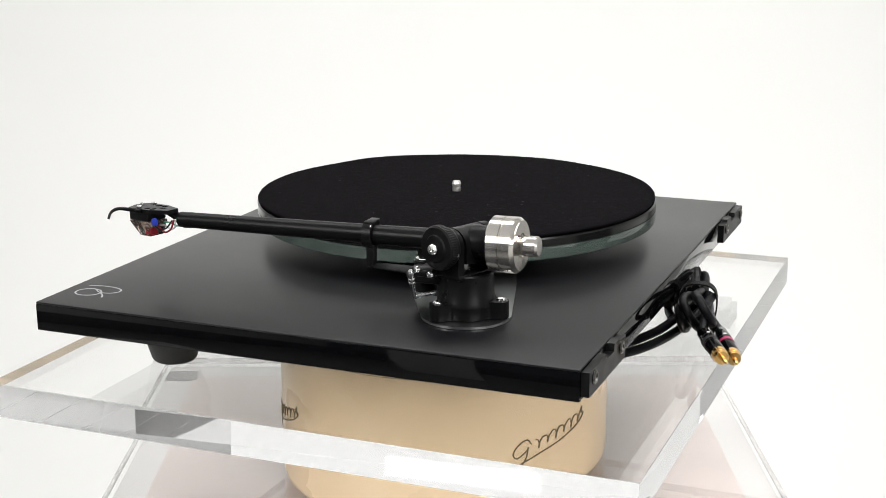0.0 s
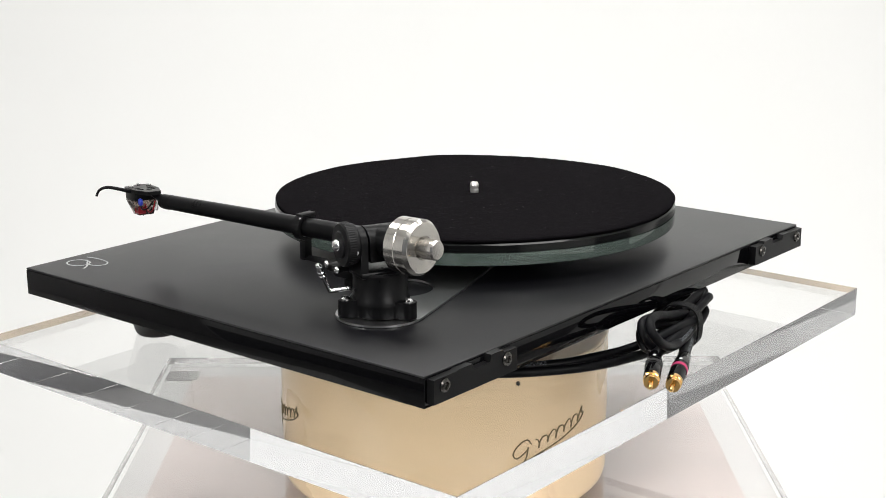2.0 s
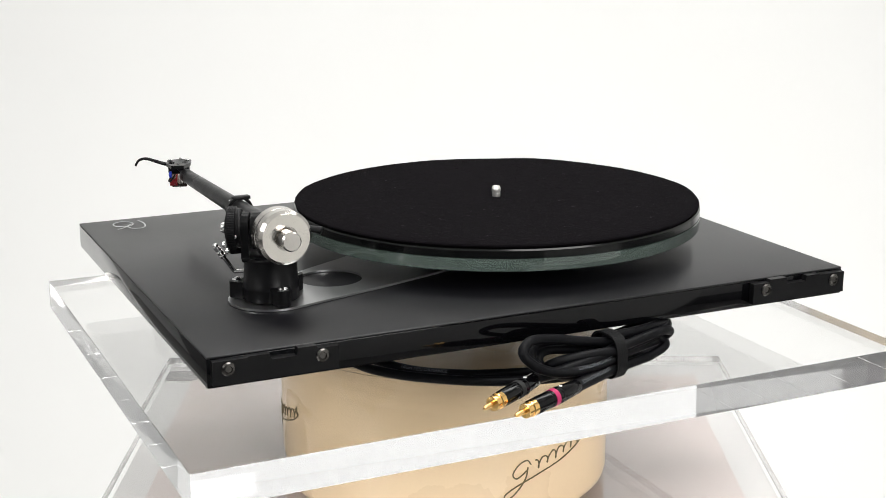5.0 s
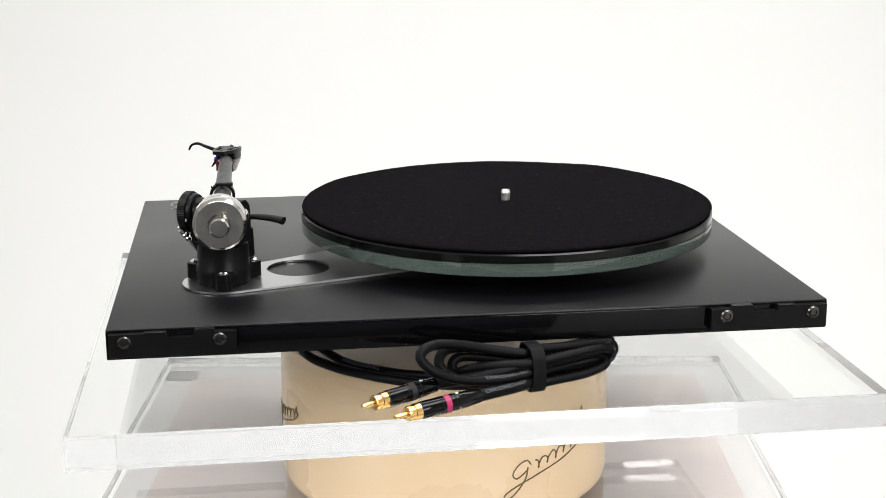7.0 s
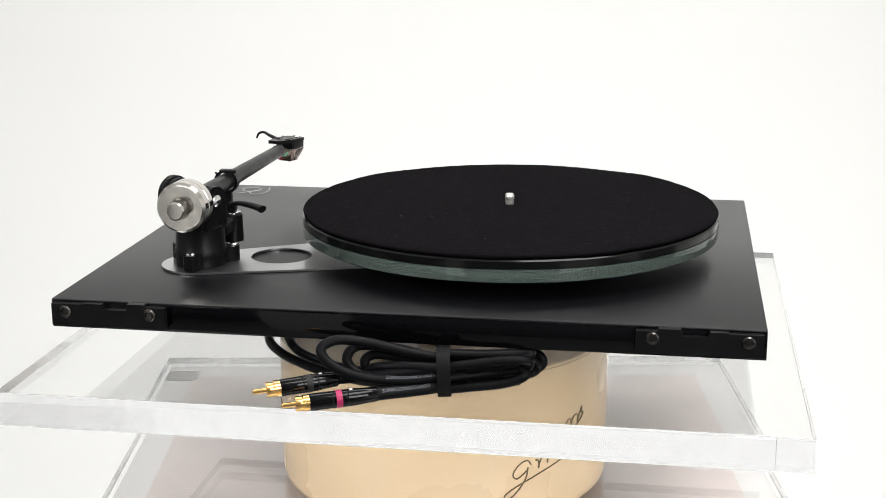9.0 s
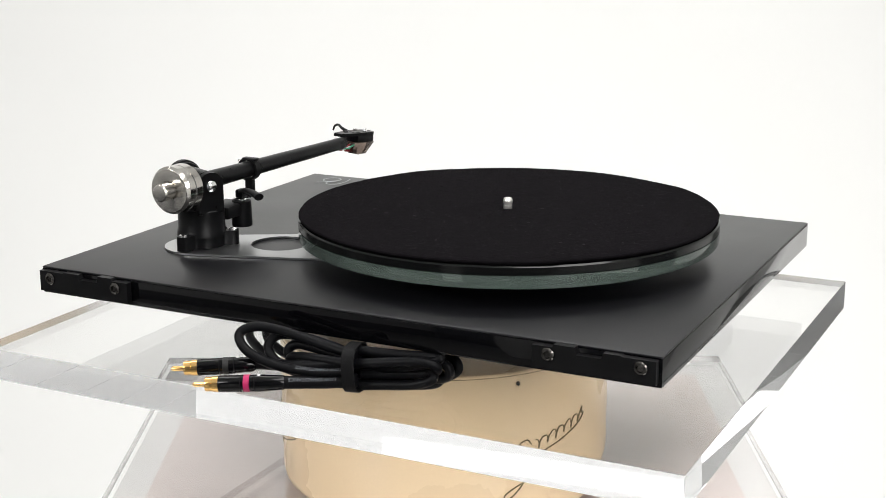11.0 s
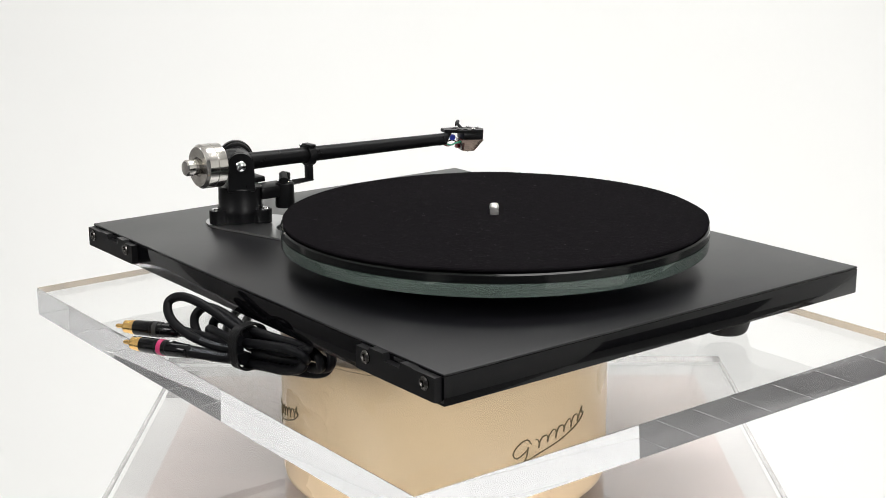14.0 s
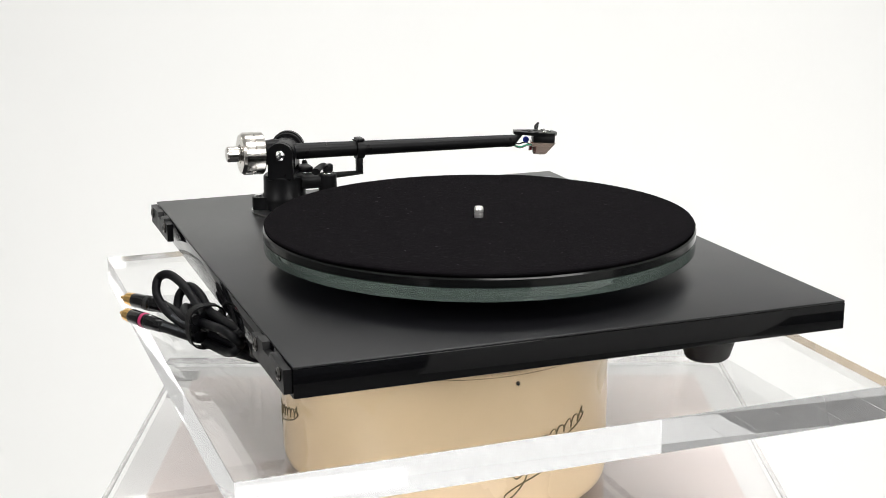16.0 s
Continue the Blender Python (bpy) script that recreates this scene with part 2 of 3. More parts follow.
# ---- stand: pedestal, lower acrylic, drum ----
def pedestal():
    top = Z0 - 0.1925
    e = empty("pedestal", 0, 0, 0)
    part("body", box(-0.2440, 0.2440, -0.2040, 0.2040, 0.0045, top - 0.0006, 0.002), GREY_BOARD, e, "pale grey pedestal box")
    part("top_panel", box(-0.219, 0.219, -0.179, 0.176, top - 0.0008, top, 0.0002, 1), BOARD, e, "pinkish taupe top panel")
    # small dark rectangle at the rear left of the top
    part("dark_patch", box(-0.243, -0.2155, 0.166, 0.188, top - 0.0006, top + 0.0004), BOARD_MARK, e, "small dark patch")
    return tagged(e, "pale grey pedestal with taupe top panel under acrylic", "pedestal")


pedestal()


def acrylic(name, hx, hy, thick, label):
    bm = box(-hx, hx, -hy, hy, -thick, 0, 0.00015, 1)
    bm.normal_update()
    for f in bm.faces:
        f.material_index = 1 if abs(f.normal.z) < 0.2 else 0
    ob = part(name, bm, [ACRYLIC, SAWN])
    ob.visible_shadow = False
    return tagged(ob, label, "acrylic sheet")


lower = acrylic("acrylic_sheet", 0.2455, 0.205, 0.021, "thick clear acrylic base sheet with polished edges")
lower.location = (-0.0005, 0.0, Z0 - 0.1705)


def script(parent, start, drop=0.0):
    """The flowing maker's mark on the drum, drawn as plain strokes."""
    R = 0.1207

    def on(pts, r):
        line = spline([(math.sin(radians(start + a)) * R, -math.cos(radians(start + a)) * R, z - drop) for a, z in pts], 6)
        return sweep(line, r, 6)
    bm = on([(9.6, -0.126), (8.0, -0.1225), (5.0, -0.125), (3.0, -0.131), (4.5, -0.1345), (8.0, -0.130), (8.4, -0.128), (7.5, -0.136), (4.0, -0.145), (1.0, -0.1485), (0.2, -0.1455),
             (4.0, -0.1405), (12.0, -0.1345), (22.0, -0.1285), (30.0, -0.122), (33.4, -0.1165), (32.4, -0.1145)], 0.00052)
    part("swash_stroke", bm, INK, parent, "dark olive flowing stroke")
    wave = []
    for k in range(57):
        f = k * 2 * math.pi / 10
        a = 11 + k * 0.355 + 0.75 * math.sin(f)
        wave.append((a + 0.25 * math.cos(f), -0.1272 + 0.00052 * (a - 11) + (0.0030 if (k // 10) % 2 else 0.0036) * math.cos(f)))
    wave += [(32.6, -0.1110), (32.3, -0.1160)]
    part("wave_stroke", on(wave, 0.0005), INK, parent, "dark olive flowing stroke")


def drum():
    e = empty("display_drum", 0, 0, Z0 - 0.17)
    zz = 0.17
    prof = [(0.0, -0.170), (0.110, -0.170), (0.1165, -0.1685), (0.1195, -0.1655), (0.1205, -0.161), (0.1205, -0.0745), (0.1195, -0.0737), (0.10, -0.0737), (0.045, -0.0737), (0.045, -0.080), (0.0, -0.080)]
    b = part("body", lathe(prof, 128), CREAM, e)
    hub = part("hub", lathe([(0.0, -0.0795), (0.030, -0.0795), (0.030, -0.0722), (0.0, -0.0722)], 64), BLACK_PLASTIC, e, "black rubber turning hub")
    rim = part("rim_seam", lathe([(0.1204, -0.0762), (0.12065, -0.0761), (0.12065, -0.0758), (0.1204, -0.0757)], 128), INK, e, "dark seam line")
    sc = part("screw", rod((0.0485, -0.1098, -0.0815), (0.0492, -0.1117, -0.0815), 0.0014, seg=16), SCREW, e, "small dark set screw")
    for o in (b, hub, rim, sc):
        o.location.z = zz
    for a, drop in ((19.4, 0.0), (-92.0, 0.005), (148.0, 0.0)):
        script(e, a, drop)
    for o in e.children:
        o.location.z = zz
    return tagged(e, "cream gold lacquered round display drum with script marks", "display drum")


drum()

# ---- the record player ----
player = empty("record_player", 0, 0, Z0)
tagged(player, "black record player with glass platter and black tonearm", "record player")


def add(name, bm, material, parent=None, label="", angle=35):
    """A part of the player in its own plan; sub-parts hang under parent."""
    ob = part(name, bm, material, parent or player, label, angle)
    if parent is None:
        at_plan(ob)
    return ob


W2, D2, TH = 0.2235, 0.179, 0.0187
add("plinth", box(-W2, W2, -D2, D2, -TH, -0.0016, 0.0004), GLOSS, label="gloss black polished edge board")
add("top_skin", box(-W2, W2, -D2, D2, -0.0016, 0.0, 0.0007, 2), SATIN, label="satin black laminate top")


def foot(x, y):
    o = add("foot", lathe([(0.0, -0.0498), (0.0130, -0.0498), (0.0148, -0.048), (0.0225, -0.0225), (0.0225, -TH), (0.0, -TH)], 40, Matrix.Translation((x, y, 0))), RUBBER, label="tapered black rubber foot")
    return o


foot(0.162, -0.118)
foot(-0.162, -0.118)
foot(-0.01, 0.075)


def hinge(sx):
    x0, x1, n0, n1 = 0.1465, 0.2215, 0.174, 0.189
    if sx > 0:
        n0, n1 = 0.172, 0.187
    out = [(x0, -0.0160), (x1, -0.0160), (x1, -0.0018), (0.2015, -0.0018), (0.2005, -0.0012), (n1 + 0.001, -0.0012), (n1, -0.0048), (n0, -0.0048), (n0 - 0.001, -0.0004), (0.160, -0.0004), (0.159, -0.0022), (x0, -0.0022)]
    bm = slab_from([(sx * x, z) for x, z in out], [], 0, 0.0048)
    # stand the plate upright against the rear edge
    bmesh.ops.transform(bm, matrix=Matrix(((1, 0, 0, 0), (0, 0, 1, D2 + 0.0002), (0, 1, 0, 0), (0, 0, 0, 1))), verts=bm.verts)
    h = add("hinge_bracket", bm, BLACK_PLASTIC, label="black plastic lid hinge bracket")
    for x in (0.1565, 0.2125):
        o = part("screw", lathe([(0.0, 0), (0.0042, 0), (0.0042, 0.0008), (0.0034, 0.0016), (0.0022, 0.0018), (0.0018, 0.0008), (0.0, 0.0008)], 20, along((sx * x, D2 + 0.0048, -0.0068), (sx * x, D2 + 1, -0.0068))), SCREW, h, "dark socket screw")


hinge(1)
hinge(-1)


def arc(cx, cy, r, a0, a1, n):
    return [(cx + r * math.cos(radians(a0 + (a1 - a0) * k / n)), cy + r * math.sin(radians(a0 + (a1 - a0) * k / n))) for k in range(n + 1)]


BX, BY = 0.1547, 0.0868        # tonearm post
slope = math.degrees(math.atan2(BY, BX + 0.049))
out = arc(BX - 0.0003, BY - 0.0004, 0.0276, slope - 88, slope + 84, 28) + [(0.0789, 0.0925), (-0.03, 0.055), (-0.075, 0.03), (-0.06, -0.04), (0.0, -0.030), (0.0916, 0.0205)]
hole = arc(0.105, 0.0600, 0.0212, 0, 354, 59)
brace = add("brace_plate", slab_from(out, [hole], 0.0004, 0.0018), BRUSHED, label="brushed silver brace plate with round hole")

# emblem near the front corner: plain loops
bm = sweep(spline([(0.1935 + 0.0075 * math.cos(a / 10 * 2 * math.pi) * 1.0, -0.1605 + 0.0085 * math.sin(a / 10 * 2 * math.pi), 0.0002) for a in range(11)], 5), 0.0006, 6, flat=0.3)
sweep(spline([(0.1800, -0.1690, 0.0002), (0.1780, -0.158, 0.0002), (0.1795, -0.147, 0.0002), (0.1845, -0.1420, 0.0002), (0.1905, -0.1450, 0.0002), (0.1915, -0.1530, 0.0002), (0.1860, -0.1600, 0.0002), (0.1862, -0.1640, 0.0002)], 6), 0.0006, 6, bm, flat=0.3)
sweep(spline([(0.1915, -0.1530, 0.0002), (0.1960, -0.1480, 0.0002), (0.2010, -0.1450, 0.0002)], 5), 0.0006, 6, bm, flat=0.3)
add("emblem", bm, GREY_PRINT, label="thin grey looped emblem")

# platter
PX, PY = -0.049, 0.0
mt = Matrix.Translation((PX, PY, 0))
add("sub_platter", lathe([(0, 0.0005), (0.06, 0.0005), (0.06, 0.0128), (0, 0.0128)], 64, mt), BLACK_PLASTIC)
plat = add("platter", lathe([(0, 0.0132), (0.1478, 0.0132), (0.1488, 0.0139), (0.1490, 0.0145), (0.1490, 0.0220), (0, 0.0220)], 180, mt), GLASS_EDGE, label="green tinted glass platter")
part("top_layer", lathe([(0, 0.0222), (0.1486, 0.0222), (0.1489, 0.0226), (0.1489, 0.0272), (0.1479, 0.0282), (0, 0.0282)], 180, mt), SMOKED, plat, "smoked black glass layer")
sp = add("spindle", lathe([(0, 0.0285), (0.0031, 0.0285), (0.0031, 0.0334), (0.0027, 0.0337), (0.0027, 0.0346), (0.0034, 0.0349), (0.0034, 0.0366), (0.0026, 0.0386), (0, 0.0388)], 32, mt), SATIN_STEEL, label="polished steel centre spindle", angle=12)


# tonearm
def lobed(cx, cy, r, lobes, rl, n=120):
    pts = []
    for k in range(n):
        a = 2 * math.pi * k / n
        rad = r
        for la in lobes:
            d = (a - la + math.pi) % (2 * math.pi) - math.pi
            rad = max(rad, r + (rl - r) * math.exp(-(d / 0.27) ** 4))
        pts.append((cx + rad * math.cos(a), cy + rad * math.sin(a)))
    return pts


lobes = [math.atan2(y - BY, x - BX) for x, y in ((0.1545, 0.1083), (0.1737, 0.0757), (0.1362, 0.0768))]
base = add("arm_base", slab_from(lobed(BX, BY, 0.0175, lobes, 0.0266), [], 0.0024, 0.0128), BLACK_PAINT, label="three-lobed black tonearm base")
part("post", lathe([(0.0182, 0.010), (0.0178, 0.0135), (0.0170, 0.0150), (0.0167, 0.0285), (0.0158, 0.0297), (0, 0.0297)], 48, Matrix.Translation((BX, BY, 0))), BLACK_PAINT, base)
for la in lobes:
    x, y = BX + 0.0222 * math.cos(la), BY + 0.0222 * math.sin(la)
    part("screw", lathe([(0, 0.0120), (0.0031, 0.0120), (0.0031, 0.0134), (0.0022, 0.0143), (0, 0.0145)], 20, Matrix.Translation((x, y, 0))), CHROME, base, "bright steel screw")

P0 = Vector((BX + 0.0005, BY, 0.0475))           # bearing centre
TD = Vector((0.1542, -0.118, 0.0438))            # front end of the tube
FW = (TD - P0).normalized()
tube_line = [P0 - FW * 0.004, P0 + FW * 0.02, P0 + FW * 0.10, TD - FW * 0.005]
arm = add("tonearm", sweep(spline(tube_line, 8), 0.006, 24, radii=[0.0072 - 0.0022 * k / 24 for k in range(25)]), BLACK_PAINT, label="tapered black tonearm tube")
OFF = radians(24)
AXD = Vector((math.cos(OFF), -math.sin(OFF), 0.0))  # bearing axle
m_y = Matrix.Translation(P0) @ Matrix.Rotation(-OFF, 4, "Z")
ARCH = m_y @ Matrix(((0, 0, 1, 0), (1, 0, 0, 0), (0, 1, 0, 0), (0, 0, 0, 1)))


def arch(w, zb, zt, x0, x1):
    """An upright plate with a round top, from x0 to x1 along the axle."""
    b_ = slab_from([(-w, zb), (w, zb)] + arc(0, zt - w, w, 0, 180, 20), [], x0, x1, 0.0007)
    bmesh.ops.transform(b_, matrix=ARCH, verts=b_.verts)
    return b_


bm = arch(0.0108, -0.0105, 0.0098, -0.0105, 0.0105)
part("bearing_block", bm, BLACK_PAINT, arm)
part("yoke_cheek", arch(0.0100, -0.0180, 0.0098, -0.0165, -0.0116), BLACK_PAINT, arm)
part("yoke_cheek", arch(0.0100, -0.0180, 0.0098, 0.0116, 0.0165), BLACK_PAINT, arm)
part("yoke", box(-0.0165, 0.0165, -0.0105, 0.0105, -0.0205, -0.0165, 0.0015, 2, m=m_y), BLACK_PAINT, arm)
c0, c1 = P0 + AXD * 0.0165, P0 + AXD * 0.0272
bm = lathe([(0, 0), (0.0118, 0), (0.0122, 0.001), (0.0122, 0.0030), (0.0135, 0.0034), (0.0135, 0.0078), (0.0126, 0.0088), (0.0085, 0.0090), (0.0078, 0.0100), (0.0045, 0.0104), (0, 0.0104)], 112)
for v in bm.verts:
    a = round(math.atan2(v.co.y, v.co.x) / (2 * math.pi) * 112)
    if 0.0031 < v.co.z < 0.0080 and v.co.xy.length > 0.013 and a % 2:
        v.co.xy *= 0.985
bmesh.ops.transform(bm, matrix=along(c0, c1), verts=bm.verts)
part("spring_dial", bm, BLACK_PLASTIC, arm, "round ribbed black tracking dial", 15)
part("dial_screw", lathe([(0, 0), (0.0036, 0), (0.0036, 0.0012), (0.0026, 0.0026), (0.0014, 0.0028), (0.0012, 0.0018), (0, 0.0018)], 12, along(c1, c1 + AXD)), CHROME, arm, "bright bearing screw")
part("dial_dot", rod(P0 + AXD * 0.0200 + Vector((0.004, 0.0098, -0.003)), P0 + AXD * 0.0205 + Vector((0.0045, 0.0112, -0.003)), 0.0014, seg=16), WHITE_WIRE, arm, "white index dot")
part("bearing_cap", lathe([(0, 0), (0.0042, 0), (0.0040, 0.0014), (0.0026, 0.0026), (0, 0.003)], 24, along(P0 - AXD * 0.0162, P0 - AXD)), CHROME, arm, "domed chrome bearing cap")
BK = -FW
bm = lathe([(0.0105, 0.004), (0.0108, 0.008), (0.0098, 0.0145), (0.0085, 0.0205), (0.0, 0.0205)], 40, along(P0, P0 + BK))
part("rear_shoulder", bm, BLACK_PAINT, arm)
W0 = P0 + BK * 0.0172
bm = lathe([(0, 0), (0.0160, 0), (0.0169, 0.0009), (0.0169, 0.0078), (0.0163, 0.0082), (0.0163, 0.0088), (0.0169, 0.0092), (0.0169, 0.0156), (0.0152, 0.0176), (0, 0.0176)], 96, along(W0, W0 + BK))
part("counterweight", bm, STEEL, arm, "turned stainless steel counterweight", 12)
bm = lathe([(0.0075, 0.0172), (0.0075, 0.0180), (0.0150, 0.0180), (0.0152, 0.0176)], 96, along(W0, W0 + BK))
part("weight_face", bm, SPUN, arm, "spun steel end face", 12)
bm = lathe([(0.0054, 0.016), (0.0054, 0.0196), (0.0062, 0.0199), (0.0062, 0.0277), (0.0053, 0.0288), (0.0, 0.0290)], 40, along(W0, W0 + BK))
part("weight_stub", bm, STEEL, arm, "steel rear stub", 12)

# headshell, set inwards by the offset angle
HOFF = radians(17)
HD = Vector((-math.sin(HOFF), -math.cos(HOFF), -0.05)).normalized()
HS = HD.cross(Vector((0, 0, 1))).normalized()
HU = HS.cross(HD).normalized()
H0 = TD + Vector((0.0045, -0.0010, 0.0048))
Mh = Matrix((( *HS, 0), (*HD, 0), (*HU, 0), (0, 0, 0, 1))).transposed()
Mh = Matrix.Translation(H0) @ Mh
outl = [(-0.0046, -0.004), (0.0046, -0.004), (0.0068, 0.004), (0.0088, 0.010), (0.0092, 0.026), (0.0082, 0.0305), (0.0, 0.0335), (-0.0082, 0.0305), (-0.0092, 0.026), (-0.0088, 0.010), (-0.0068, 0.004)]
holes = [arc(sx * 0.0049, y, 0.0024, 0, 330, 11) for sx in (-1, 1) for y in (0.0095, 0.0150)] + [arc(0, 0.0055, 0.0019, 0, 330, 11)]
bm = slab_from(outl, holes, 0, 0.0026)
bmesh.ops.transform(bm, matrix=Mh, verts=bm.verts)
shell = part("headshell", bm, BLACK_PAINT, arm, "pierced black headshell")
npts = [TD - FW * 0.014, TD - FW * 0.007, TD - FW * 0.001 + Vector((0.001, 0, 0.0027)), Mh @ Vector((0, 0.004, 0.0012)), Mh @ Vector((0, 0.012, 0.0013))]
bm = sweep(spline(npts, 6), 0.0045, 20, radii=[0.0052 if k < 5 else 0.0052 - 0.0027 * (k - 5) / 7 if k < 12 else 0.0025 - 0.0012 * (k - 12) / 12 for k in range(25)])
part("neck", bm, BLACK_PAINT, arm)
for sx in (-1, 1):
    part("mount_bolt", rod(Mh @ Vector((sx * 0.0062, 0.022, 0.0024)), Mh @ Vector((sx * 0.0062, 0.022, 0.0043)), 0.0019, seg=16, bevel=0.4), CHROME, arm, "chrome cartridge bolt")
part("mount_bolt", rod(Mh @ Vector((0.001, 0.0275, 0.0024)), Mh @ Vector((0.001, 0.0275, 0.0046)), 0.0014, seg=16, bevel=0.4), CHROME, arm, "chrome cartridge bolt")
side = 1 if (Mh @ Vector((1, 0, 0)) - H0).x > 0 else -1
fl = [(0.1575, -0.1385, 0.0478), (0.164, -0.1390, 0.0492), (0.1705, -0.1405, 0.0515), (0.1765, -0.1455, 0.0530), (0.1815, -0.1475, 0.0515), (0.1838, -0.1483, 0.0475)]
part("finger_lift", sweep(spline(fl, 6), 0.0011, 10, radii=[0.0016 - 0.0008 * k / 30 for k in range(31)]), BLACK_PAINT, arm, "curled black finger lift")
bm = box(-0.0078, 0.0078, 0.0125, 0.0310, -0.0060, 0.0, 0.001, 2, m=Mh)
cart = part("cartridge", bm, BLACK_PLASTIC, arm, "black cartridge body")
bm = bmesh.new()
vs = []
for z, y0, y1, w in ((-0.0060, 0.0110, 0.0320, 0.0078), (-0.0162, 0.0135, 0.0240, 0.0056)):
    vs.append([bm.verts.new(Mh @ Vector((x, y, z))) for x, y in ((-w, y0), (w, y0), (w, y1), (-w, y1))])
for k in range(4):
    bm.faces.new((vs[0][k], vs[0][(k + 1) % 4], vs[1][(k + 1) % 4], vs[1][k]))
bm.faces.new(vs[0])
bm.faces.new(vs[1])
bmesh.ops.bevel(bm, geom=list(bm.edges), offset=0.0007, segments=2, profile=0.5, affect="EDGES")
part("stylus_shell", bm, CART, arm, "smoky clear stylus shell")
part("coil_block", box(side * 0.0020, side * 0.0064, 0.0108, 0.0165, -0.0142, -0.0102, 0.0006, 1, m=Mh), RED, arm, "red terminal block")
part("blue_disc", rod(Mh @ Vector((side * 0.0050, 0.0078, -0.0058)), Mh @ Vector((side * 0.0070, 0.0078, -0.0058)), 0.0026, seg=24), BLUE, arm, "blue terminal sleeve")
part("stylus", rod(Mh @ Vector((0, 0.019, -0.0158)), Mh @ Vector((0, 0.0205, -0.0178)), 0.0007, 0.0003, 10), CHROME, arm, "fine steel stylus")
for k, (mm, nm) in enumerate(((GREEN, "green"), (WHITE_WIRE, "white"), (RED, "red"), (BLACK_PLASTIC, "black"))):
    x = -0.0048 + 0.0032 * k
    x = x * side
    drop = 0.0013 * (k % 3)
    pts = [(x * 0.9, 0.0118, -0.0080 - 0.0016 * (k % 2)), (x * 1.3, 0.0072, -0.0082 - drop), (x * 1.5, 0.0020, -0.0100 - drop), (x * 1.1, -0.0030, -0.0086 - 0.5 * drop), (x * 0.4, -0.0050, -0.0040)]
    part("lead_wire", sweep(spline([Mh @ Vector(q) for q in pts], 6), 0.0006, 6), mm, arm, "thin %s lead wire" % nm)

# arm rest with its clip
bm = bmesh.new()
cy = 0.0238
tube_c = P0 + FW * ((P0.y - cy) / -FW.y)
rr = 0.0072
ring_o = arc(0, 0, rr + 0.0016, -250, 70, 30)
ring_i = arc(0, 0, rr - 0.0004, 70, -250, 30)
bm = slab_from([(x, z) for x, z in ring_o + ring_i], [], -0.0030, 0.0030)
bmesh.ops.transform(bm, matrix=Matrix.Translation(tube_c) @ Matrix.Rotation(radians(90), 4, "X"), verts=bm.verts)
rest = add("arm_rest", bm, BLACK_PLASTIC, label="black arm rest with clip")
part("lug", box(tube_c.x - 0.0075, tube_c.x + 0.0048, cy - 0.003, cy + 0.003, tube_c.z + 0.0064, tube_c.z + 0.0088, 0.0008, 2), BLACK_PLASTIC, rest)
part("stem", box(tube_c.x - 0.0035, tube_c.x + 0.0028, cy - 0.0024, cy + 0.0024, 0.0252, tube_c.z - 0.0065, 0.0006, 2), BLACK_PLASTIC, rest)
q0, q1 = Vector((tube_c.x - 0.0008, cy - 0.002, 0.0264)), Vector((BX - 0.002, BY - 0.012, 0.0250))
bm = sweep(spline([q0, q0.lerp(q1, 0.4), q1], 5), 0.0042, 4, radii=[0.0040 + 0.0035 * k / 10 for k in range(11)], flat=0.42)
part("arm_bar", bm, BLACK_PLASTIC, rest, angle=20)
part("clip_pin", rod((tube_c.x + 0.0068, cy + 0.0025, tube_c.z + 0.0066), (tube_c.x + 0.0068, cy + 0.0036, tube_c.z + 0.0066), 0.0009, seg=12), CHROME, rest)

# cueing device
cx, cyy = 0.1418, 0.0545
cue = add("cue_lift", lathe([(0, 0.0105), (0.0074, 0.0105), (0.0076, 0.012), (0.0072, 0.0292), (0.0066, 0.0300), (0, 0.0300)], 32, Matrix.Translation((cx, cyy, 0))), BLACK_PLASTIC, label="black cueing post")
part("collar", lathe([(0, 0.0298), (0.0058, 0.0298), (0.0060, 0.0304), (0.0060, 0.0312), (0.0054, 0.0316), (0, 0.0316)], 32, Matrix.Translation((cx, cyy, 0))), CHROME, cue, "chrome collar")
part("knob", box(cx - 0.0032, cx + 0.0032, cyy - 0.0042, cyy + 0.0036, 0.0314, 0.0378, 0.0014, 2), BLACK_PLASTIC, cue)
part("lever", sweep(spline([(cx, cyy + 0.001, 0.0362), (0.1340, 0.0602, 0.0386), (0.1240, 0.0660, 0.0388), (0.1175, 0.0698, 0.0382), (0.1144, 0.0716, 0.0376)], 6), 0.002, 12, radii=[0.0024 + 0.0013 * k / 24 for k in range(25)], flat=0.72), BLACK_PLASTIC, cue, "curved black cue lever")
part("cue_bridge", box(cx - 0.0035, BX + 0.004, cyy - 0.004, BY - 0.010, 0.0190, 0.0287, 0.002, 2), BLACK_PLASTIC, cue)

# bias slider with chrome rods
bias = add("bias_slider", box(0.1585, 0.1760, 0.0615, 0.0725, 0.0285, 0.0330, 0.0012, 2), BLACK_PLASTIC, label="black bias slider housing")
part("rod", rod((0.1838, 0.0625, 0.0342), (0.1700, 0.0590, 0.0138), 0.0014, seg=14), CHROME, bias, "chrome bias rod")
part("knob", lathe([(0, 0), (0.0021, 0), (0.0022, 0.002), (0.0017, 0.0026), (0.0022, 0.0032), (0.0022, 0.0052), (0.0017, 0.0058), (0.0022, 0.0064), (0.0022, 0.0098), (0.0014, 0.0112), (0, 0.0114)], 20, along((0.1773, 0.0608, 0.0246), (0.1838, 0.0625, 0.0342))), CHROME, bias, "ribbed chrome knob")
